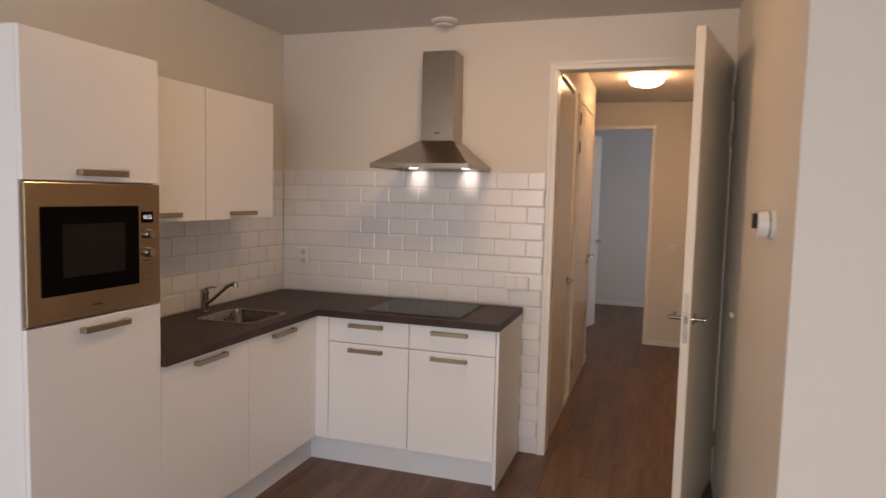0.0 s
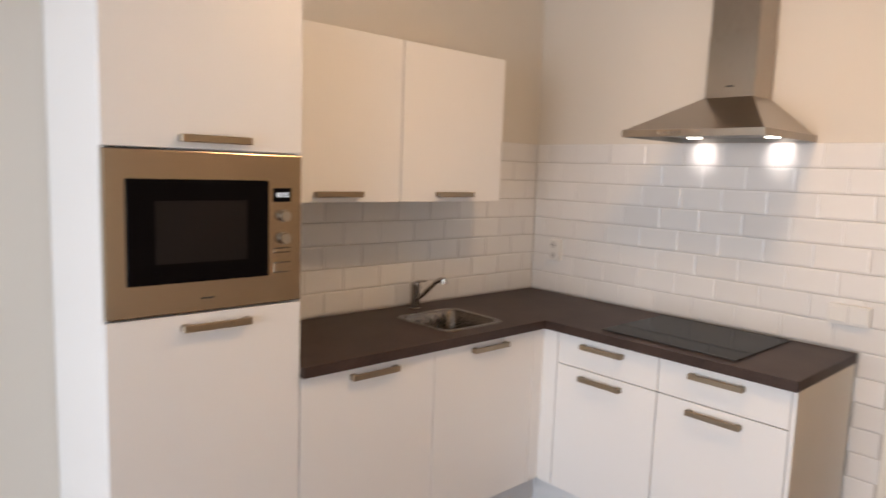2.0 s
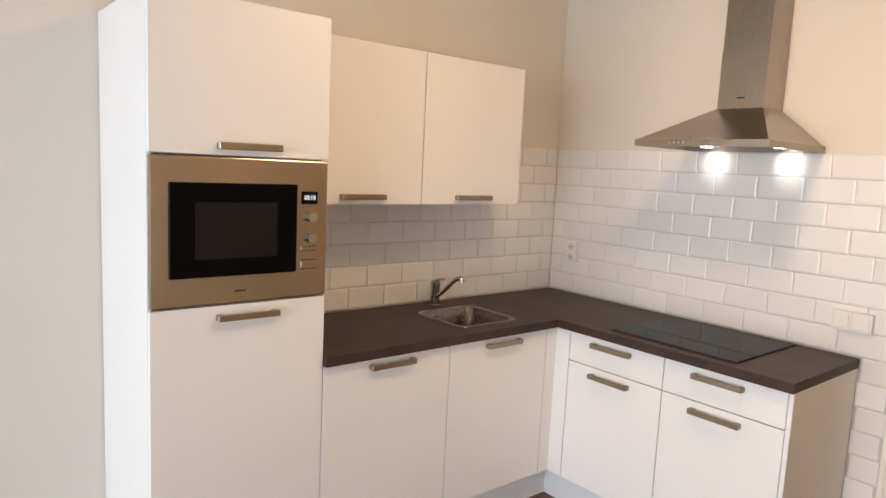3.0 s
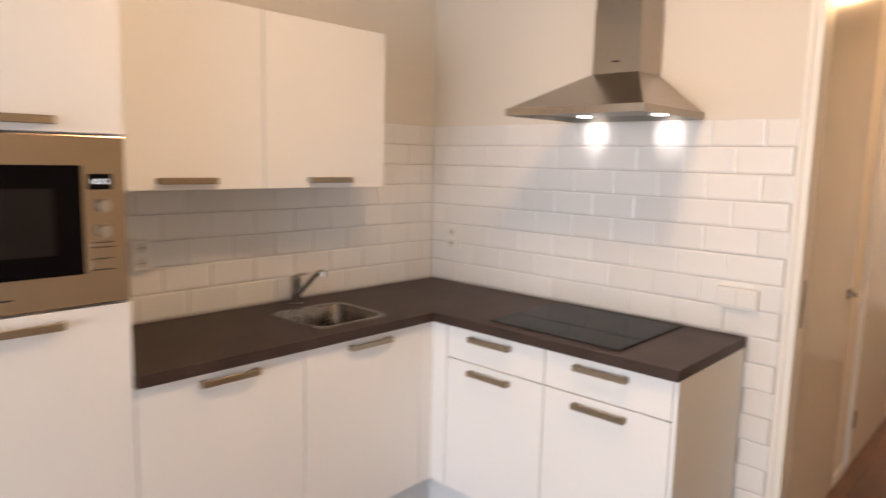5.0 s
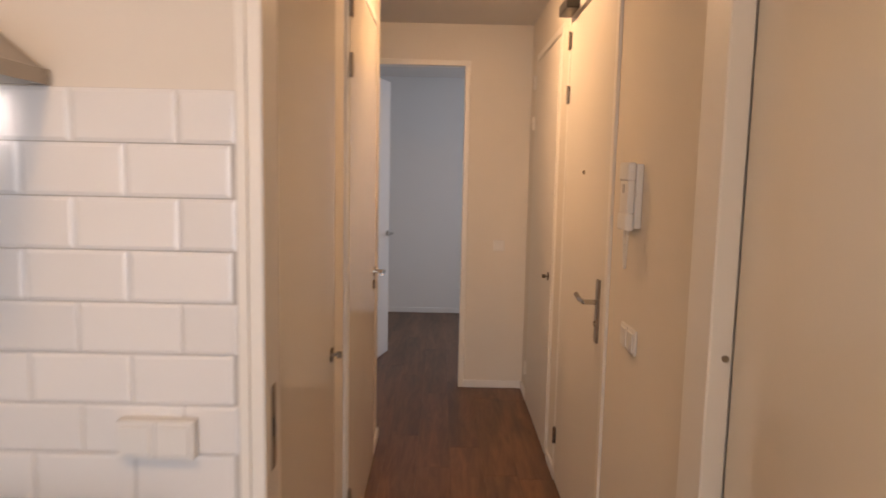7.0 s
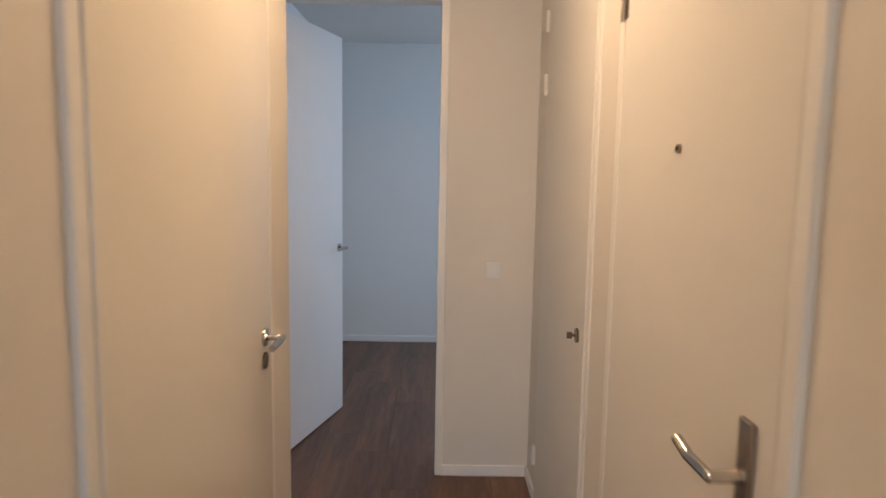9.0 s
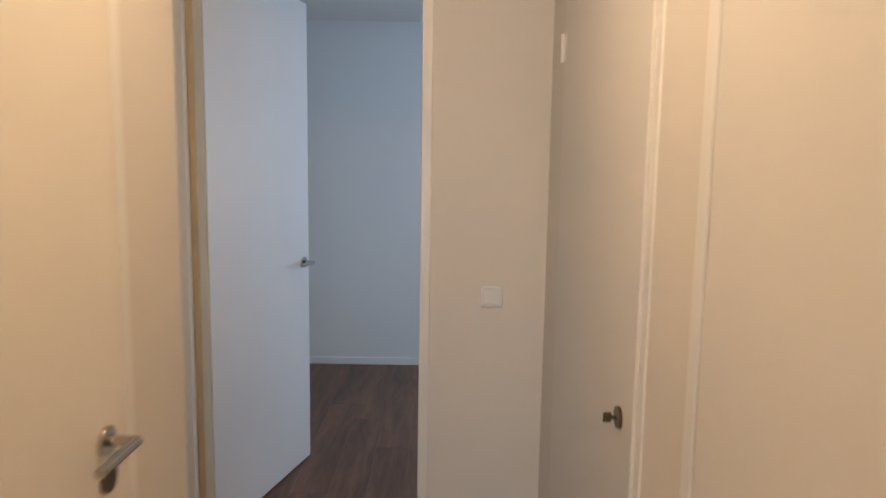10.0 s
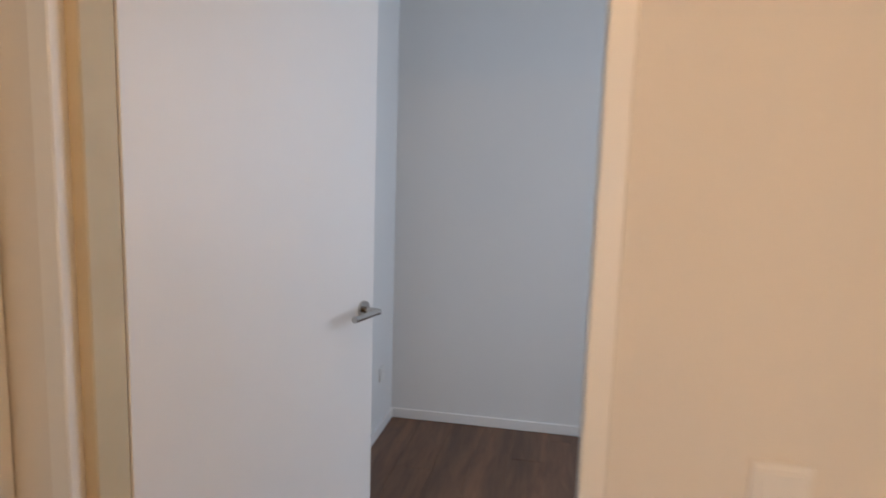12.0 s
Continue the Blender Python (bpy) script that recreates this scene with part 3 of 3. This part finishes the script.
tap = thing("kitchen_tap", (0.10, -0.965, TZ1), "chrome single-lever mixer tap with a raised spout", "tap")
bm = bmesh.new()
lathe(bm, (0.10, -0.965, TZ1), [(0.028, 0), (0.028, 0.006), (0.024, 0.010), (0.023, 0.095), (0.024, 0.100), (0.024, 0.122), (0.017, 0.130)], 28)
part("body", bm, M_CHROME, tap, "", True)
bm = bmesh.new()
tube(bm, [(0.105, -0.965, TZ1 + 0.045), (0.150, -0.967, TZ1 + 0.072), (0.255, -0.972, TZ1 + 0.155), (0.290, -0.974, TZ1 + 0.172), (0.310, -0.975, TZ1 + 0.172)], 0.0105)
rod(bm, (0.310, -0.975, TZ1 + 0.176), (0.312, -0.975, TZ1 + 0.155), 0.014)
part("spout", bm, M_CHROME, tap, "slanting chrome spout", True)
bm = bmesh.new()
tube(bm, [(0.10, -0.965, TZ1 + 0.126), (0.118, -0.966, TZ1 + 0.137), (0.175, -0.968, TZ1 + 0.146)], 0.006)
part("lever", bm, M_CHROME, tap, "thin chrome lever", True)

hob = thing("hob", (1.175, -0.30, TZ1), "black glass ceramic hob set into the worktop", "hob")
part("glass", boxes((0.882, 1.468, -0.552, -0.052, TZ1 + 0.0006, TZ1 + 0.006), bevel=0.002), M_BLACK, hob, "black ceramic glass")
for ty in (-0.556, -0.0515):
    part("trim", boxes((0.880, 1.470, ty, ty + 0.0035, TZ1 + 0.0006, TZ1 + 0.007)), M_DARK, hob, "dark edge trim")

# cooker hood
HX0, HX1, HY, HZ = 0.886, 1.478, -0.509, 1.752
hood = thing("cooker_hood", (1.182, -0.25, HZ), "stainless steel chimney cooker hood with two lit lamps", "cooker hood")
bm = bmesh.new()


def ring(bm, x0, x1, y0, y1, z):
    return [bm.verts.new(p) for p in ((x0, y0, z), (x1, y0, z), (x1, y1, z), (x0, y1, z))]


skin(bm, [ring(bm, HX0, HX1, HY, -0.010, HZ), ring(bm, HX0, HX1, HY, -0.010, HZ + 0.028), ring(bm, HX0 + 0.012, HX1 - 0.012, HY + 0.012, -0.010, HZ + 0.032), ring(bm, 1.078, 1.286, -0.192, -0.010, HZ + 0.180)], True)
bmesh.ops.recalc_face_normals(bm, faces=bm.faces)
bmesh.ops.solidify(bm, geom=bm.faces[:], thickness=0.0012)
part("canopy", bm, M_STEEL, hood, "brushed steel pyramid canopy")
part("chimney", boxes((1.080, 1.284, -0.187, -0.008, HZ + 0.178, 2.465), bevel=0.002), M_STEEL, hood, "square brushed steel chimney")
part("chimney_sleeve", boxes((1.0785, 1.2855, -0.1885, -0.007, HZ + 0.178, 2.19), bevel=0.001), M_STEEL, hood, "lower chimney sleeve")
part("base_plate", boxes((HX0 + 0.004, HX1 - 0.004, HY + 0.004, -0.014, HZ + 0.024, HZ + 0.029)), M_STEEL_MATT, hood, "steel underside set up behind the rim")
for fx in (0.925, 1.19):
    filt = part("grease_filter", boxes((fx, fx + 0.255, HY + 0.05, -0.19, HZ + 0.017, HZ + 0.0238), bevel=0.001), M_STEEL_MATT, hood, "flat metal grease filter")
    part("filter_catch", boxes((fx + 0.10, fx + 0.155, HY + 0.065, HY + 0.085, HZ + 0.0135, HZ + 0.0172), bevel=0.002), M_DARK, filt, "dark filter catch")
part("lamp_strip", boxes((HX0 + 0.03, HX1 - 0.03, -0.17, -0.05, HZ + 0.0195, HZ + 0.0238), bevel=0.002), M_STEEL_MATT, hood, "steel strip holding the lamps")
for lx in (1.005, 1.345):
    bm = bmesh.new()
    rod(bm, (lx, -0.11, HZ + 0.014), (lx, -0.11, HZ + 0.0193), 0.028, 28)
    part("lamp", bm, M_SPOT, hood, "small round lit lamp", True)
    spot = bpy.data.lights.new("hood_spot", "SPOT")
    spot.energy, spot.spot_size, spot.spot_blend, spot.shadow_soft_size, spot.color = HOOD_W * 6, radians(72), 0.7, 0.02, (1.0, 0.95, 0.90)
    new("hood_spot", spot).matrix_world = look((lx, -0.11, HZ + 0.004), (lx, 0.0, 1.700))
# added matt strips that keep the lamps from mirroring in the canopy rim
for blocker in ((HX0 + 0.0045, HX1 - 0.0045, -0.0165, -0.0125), (HX0 + 0.0015, HX0 + 0.0045, HY + 0.005, -0.0165), (HX1 - 0.0045, HX1 - 0.0015, HY + 0.005, -0.0165)):
    part("glint_blocker", boxes((*blocker, HZ + 0.001, HZ + 0.0235)), M_STEEL_MATT, hood, "added matt strip that blocks lamp glints")
for i in range(5):
    part("button", rod(bmesh.new(), (1.06 + i * 0.022, HY, HZ + 0.015), (1.06 + i * 0.022, HY - 0.004, HZ + 0.015), 0.006, 14), M_CHROME, hood, "small round steel button", True)
part("maker_mark", boxes((1.165, 1.200, -0.1895, -0.1885, HZ + 0.222, HZ + 0.229)), M_DARK, hood, "small dark mark")

# built-in microwave
MY0, MY1, MZ0, MZ1, MX = -2.464, -1.876, 1.150, 1.616, 0.604
oven = thing("microwave_oven", (0.4, -2.17, MZ0), "built-in stainless steel microwave with black glass door", "microwave")
part("case", boxes((0.05, 0.578, MY0 + 0.02, MY1 - 0.022, MZ0, MZ1 - 0.002)), M_DARK, oven)
part("fascia", boxes((0.583, MX, MY0, MY1, MZ0, MZ1), bevel=0.003, segments=2), M_STEEL_H, oven, "brushed steel fascia frame")
part("door_glass", boxes((MX - 0.002, MX + 0.006, -2.411, -1.991, 1.239, 1.536), bevel=0.003), M_BLACK, oven, "black glass door")
part("window", boxes((MX + 0.0058, MX + 0.0068, -2.334, -2.064, 1.297, 1.475)), M_MESH, oven, "dark meshed viewing window")
display = part("display", boxes((MX - 0.001, MX + 0.0015, -1.975, -1.914, 1.470, 1.513)), M_BLACK, oven, "black clock display")
digits = bpy.data.curves.new("clock_digits", "FONT")
digits.body, digits.size, digits.extrude, digits.align_x, digits.align_y = "10:15", 0.021, 0.0003, "CENTER", "CENTER"
digits.materials.append(M_DIGIT)
clock = new("clock_digits", digits)
clock.parent = display
clock.matrix_basis = Matrix.Translation(Vector((MX + 0.0022, -1.9445, 1.4915)) - HOME[display.name]) @ Matrix.Rotation(radians(90), 4, "Z") @ Matrix.Rotation(radians(90), 4, "X")
for kz in (1.426, 1.355):
    bm = bmesh.new()
    rod(bm, (MX, -1.941, kz), (MX + 0.004, -1.941, kz), 0.0205, 30)
    rod(bm, (MX + 0.004, -1.941, kz), (MX + 0.024, -1.941, kz), 0.0185, 30, 0.0165)
    part("knob", bm, M_CHROME, oven, "round steel turning knob", True)
for bz0, bz1 in ((1.311, 1.323), (1.248, 1.277)):
    part("button", boxes((MX - 0.001, MX + 0.002, -1.973, -1.917, bz0, bz1), bevel=0.0008), M_STEEL_H, oven, "flat steel button flush with the fascia")
    for gz in (bz0 - 0.0022, bz1 + 0.0002):
        part("button_gap", boxes((MX - 0.001, MX + 0.0006, -1.974, -1.916, gz, gz + 0.002)), M_DARK, oven, "dark gap beside the button")
part("maker_mark", boxes((MX, MX + 0.0008, -2.205, -2.168, 1.186, 1.191)), M_DARK, oven, "small dark mark")


# ---------- small fixtures ----------
def wall_plate(name, m, label, category, rockers=1, w=0.08, h=0.08, socket=False, deep=0.010):
    """A surface plate in its own axes: x across, y out of the wall towards -y, z up."""
    t = thing(name, m.translation, label, category)
    wide = w * rockers if not socket else w
    part("plate", boxes((-wide / 2, wide / 2, -deep, 0, -h / 2, h / 2), bevel=0.004, m=m, segments=2), M_PLASTIC, t, "white plastic plate")
    if socket:
        for dz in ((h / 4, -h / 4) if h > 0.1 else (0,)):
            bm = bmesh.new()
            rod(bm, (0, -deep + 0.0005, dz), (0, -deep - 0.002, dz), 0.024, 24, m=m)
            outlet = part("outlet", bm, M_PLASTIC, t, "round socket outlet", True)
            part("recess", rod(bmesh.new(), (0, -deep - 0.002, dz), (0, -deep - 0.0024, dz), 0.0195, 24, m=m), M_RECESS, outlet, "shaded round recess", True)
            for dx in (-0.0095, 0.0095):
                part("pin_hole", rod(bmesh.new(), (dx, -deep - 0.0024, dz), (dx, -deep - 0.0030, dz), 0.0034, 10, m=m), M_DARK, outlet)
    else:
        for i in range(rockers):
            cx = (i - (rockers - 1) / 2) * w
            part("rocker", boxes((cx - w * 0.38, cx + w * 0.38, -deep - 0.0045, -deep + 0.0005, -h * 0.37, h * 0.37), bevel=0.002, m=m), M_PLASTIC, t, "white rocker")
        for i in range(rockers - 1):
            cx = (i + 1 - rockers / 2) * w
            part("groove", boxes((cx - 0.001, cx + 0.001, -deep - 0.0006, -deep + 0.001, -h / 2 + 0.004, h / 2 - 0.004), m=m), M_GREY, t, "thin groove between the modules")
    return t


TURN_E = Matrix.Rotation(radians(-90), 4, "Z")
wall_plate("wall_socket", Matrix.Translation((0.185, -0.0098, 1.164)), "white plastic double wall socket on the tiles", "socket", w=0.072, h=0.118, socket=True, deep=0.030)
wall_plate("wall_socket", Matrix.Translation((0.0105, -1.61, 1.19)) @ Matrix.Rotation(radians(90), 4, "Z"), "white plastic wall socket on the tiles beside the tall cabinet", "socket", w=0.072, h=0.118, socket=True, deep=0.030)
wall_plate("double_switch", Matrix.Translation((1.668, -0.0098, 1.070)), "white plastic double socket switch on the tiles", "switch", rockers=2, w=0.076, h=0.080, deep=0.026)
wall_plate("light_switch", Matrix.Translation((2.647, 3.57, 1.080)), "white square light switch on the hall end wall", "switch", w=0.082, h=0.082, deep=0.012)
wall_plate("light_switch", Matrix.Translation((2.85, 0.85, 1.075)) @ TURN_E, "white double light switch under the intercom", "switch", rockers=2, w=0.08, h=0.082)
wall_plate("wall_socket", Matrix.Translation((1.369, 5.99, 0.34)) @ Matrix.Rotation(radians(90), 4, "Z"), "white wall socket low on the bedroom wall", "socket", w=0.08, h=0.08)

thermostat = thing("thermostat", (2.85, -1.58, 1.532), "round white thermostat with dark display on the wall", "thermostat")
bm = bmesh.new()
rod(bm, (2.85, -1.58, 1.532), (2.838, -1.58, 1.532), 0.050, 36)
part("base", bm, M_PLASTIC, thermostat, "", True)
part("ring", rod(bmesh.new(), (2.838, -1.58, 1.532), (2.834, -1.58, 1.532), 0.0465, 36), M_DARK, thermostat, "dark ring", True)
part("dial", rod(bmesh.new(), (2.834, -1.58, 1.532), (2.800, -1.58, 1.532), 0.047, 36, 0.044), M_PLASTIC, thermostat, "white turning dial", True)
part("display", boxes((2.786, 2.8005, -1.598, -1.562, 1.519, 1.569), bevel=0.002), M_MESH, thermostat, "dark glass display standing proud of the dial")

stop = thing("door_buffer", (2.85, -0.588, 1.063), "small white door buffer on the wall", "door stop")
part("pad", boxes((2.832, 2.85, -0.606, -0.570, 1.050, 1.076), bevel=0.004), M_PLASTIC, stop)

intercom = thing("intercom", (2.85, 0.85, 1.54), "white plastic intercom handset with looped cord on the hall wall", "intercom")
part("base", boxes((2.828, 2.85, 0.795, 0.905, 1.440, 1.645), bevel=0.005, segments=2), M_PLASTIC, intercom, "flat white wall unit")
for hz0, hz1 in ((1.590, 1.650), (1.432, 1.490)):
    part("handset_end", boxes((2.800, 2.8285, 0.799, 0.901, hz0, hz1), bevel=0.009, segments=3), M_PLASTIC, intercom, "rounded end of the white receiver", True)
part("handset_grip", boxes((2.804, 2.8285, 0.806, 0.894, 1.484, 1.596), bevel=0.006, segments=3), M_PLASTIC, intercom, "white receiver grip", True)
part("button", boxes((2.8020, 2.8045, 0.838, 0.862, 1.552, 1.580), bevel=0.001), M_GREY, intercom, "grey door button")
cord = bpy.data.curves.new("cord", "CURVE")
cord.dimensions, cord.bevel_depth = "3D", 0.0022
turns, steps = 34, 34 * 8
line = cord.splines.new("POLY")
line.points.add(steps)
for i in range(steps + 1):
    s = i / steps
    base = Vector((2.822, 0.888 - 0.050 * s, 1.438 - 0.130 * math.sin(math.pi * s)))
    a = 2 * math.pi * turns * s
    tilt = math.atan2(-0.130 * math.pi * math.cos(math.pi * s), -0.050)
    p = base + Vector((0.0030 * math.cos(a), -math.sin(tilt) * 0.0030 * math.sin(a), math.cos(tilt) * 0.0030 * math.sin(a)))
    line.points[i].co = (*(p - HOME[intercom.name]), 1)
cord.materials.append(M_PLASTIC)
cord_ob = new("cord", cord)
cord_ob.parent = intercom


def dome_lamp(at, glass, label):
    lamp = thing("ceiling_lamp", at, label, "ceiling lamp", "dome ceiling lamps")
    bm = bmesh.new()
    lathe(bm, at, [(0.135, 0.0), (0.135, -0.014), (0.120, -0.018)], 40)
    part("base", bm, M_PLASTIC, lamp, "white base ring", True)
    bm = bmesh.new()
    lathe(bm, at, [(0.136, -0.0185), (0.142, -0.032), (0.138, -0.052), (0.120, -0.070), (0.085, -0.085), (0.045, -0.092), (0.015, -0.094)], 40)
    part("dome", bm, glass, lamp, "glowing opal glass dome", True)


dome_lamp((2.325, 1.98, H), M_LAMP, "lit round opal ceiling lamp in the hall")
dome_lamp((1.66, -1.33, H), M_LAMP_K, "lit round opal ceiling lamp over the kitchen floor")

valve = thing("vent_valve", (1.19, -0.12, H), "round white ventilation valve on the ceiling", "vent")
bm = bmesh.new()
lathe(bm, (1.19, -0.12, H), [(0.080, 0.0), (0.080, -0.006), (0.066, -0.016), (0.058, -0.016)], 36)
part("rim", bm, M_PLASTIC, valve, "white ring", True)
bm = bmesh.new()
lathe(bm, (1.19, -0.12, H), [(0.030, -0.016), (0.050, -0.024), (0.052, -0.034), (0.030, -0.040)], 36)
part("disc", bm, M_PLASTIC, valve, "white central disc", True)


# ---------- wall tiles ----------
PITCH, LONG, JOINT = 0.103, 0.2025, 0.0025
TILE_MESH = {}


def tile_mesh(w, h):
    key = (round(w, 4), round(h, 4))
    if key not in TILE_MESH:
        bm = bmesh.new()
        e = 0.0075
        e_w = min(e, w * 0.3)
        loops = []
        for inset_w, inset_h, n in ((0, 0, 0.0), (0, 0, -0.0066), (e_w, e, -0.0087)):
            loops.append([bm.verts.new((x, n, z)) for x, z in ((inset_w, inset_h), (w - inset_w, inset_h), (w - inset_w, h - inset_h), (inset_w, h - inset_h))])
        skin(bm, loops, True)
        bmesh.ops.recalc_face_normals(bm, faces=bm.faces)
        me = bpy.data.meshes.new("tile")
        bm.to_mesh(me)
        bm.free()
        me.materials.append(M_TILE)
        TILE_MESH[key] = me
    return TILE_MESH[key]


def lay_tiles(wall, m, rows, lo, hi, phase):
    """Rows of half-lapped tiles between lo and hi along the wall's own x."""
    for row in rows:
        start = phase + (0.5 * LONG if row % 2 == 0 else 0) - LONG * 20
        for k in range(60):
            a, b = max(start + k * LONG, lo), min(start + (k + 1) * LONG, hi)
            if b - a < 0.012:
                continue
            ob = new("tile", tile_mesh(b - a - JOINT, PITCH - JOINT))
            ob.matrix_basis = m @ Matrix.Translation((a + JOINT / 2, 0, row * PITCH + JOINT / 2))
            ob.parent = wall


part("grout", boxes((0.0, 1.826, -0.003, 0.0, 9 * PITCH - 0.02, 17 * PITCH), (1.704, 1.826, -0.003, 0.0, 0, 9 * PITCH - 0.02)), M_GROUT, wall_north, "grey cement grout")
part("grout", boxes((0.0, 0.003, -1.872, -0.003, 9 * PITCH - 0.02, 17 * PITCH)), M_GROUT, wall_west, "grey cement grout")
lay_tiles(wall_north, Matrix.Translation((0, -0.001, 0)), range(9, 17), 0.010, 1.826, 0.804)
lay_tiles(wall_north, Matrix.Translation((0, -0.001, 0)), range(0, 9), 1.706, 1.826, 0.804)
WEST = Matrix.Translation((0.001, 0, 0)) @ Matrix.Rotation(radians(90), 4, "Z")
lay_tiles(wall_west, WEST, range(9, 17), -1.870, -0.004, 0.0)

# ---------- floor planks ----------
PLANK = {}


def plank_mesh(w, length):
    key = (round(w, 3), round(length, 3))
    if key not in PLANK:
        bm = bmesh.new()
        loops = [[bm.verts.new((x, y, z)) for x, y in ((i, i), (w - i, i), (w - i, length - i), (i, length - i))] for i, z in ((0.0, -0.005), (0.0002, -0.0006), (0.0008, 0.0))]
        skin(bm, loops, True)
        bmesh.ops.recalc_face_normals(bm, faces=bm.faces)
        me = bpy.data.meshes.new("plank")
        bm.to_mesh(me)
        bm.free()
        me.materials.append(M_PLANK)
        PLANK[key] = me
    return PLANK[key]


rng = random.Random(5)
W, L = 0.184, 1.22
for col in range(28):
    x0, x1 = -0.1 + col * W, -0.1 + (col + 1) * W
    y = -7.0 - rng.random() * L
    while y < 6.25:
        y0, y1 = max(y, -7.0), min(y + L, 6.25)
        under_wall = (x0 > 3.0 and y0 > -1.85 and y1 < 3.57) or (x1 < 1.74 and y0 > 0.1 and y1 < 2.48) or (x0 > 4.4 and y0 > -1.85)
        if y1 - y0 > 0.02 and not under_wall:
            ob = new("plank", plank_mesh(W - 0.0003, y1 - y0 - 0.0003))
            ob.location = (x0, y0, 0)
            ob.parent = floor
        y += L
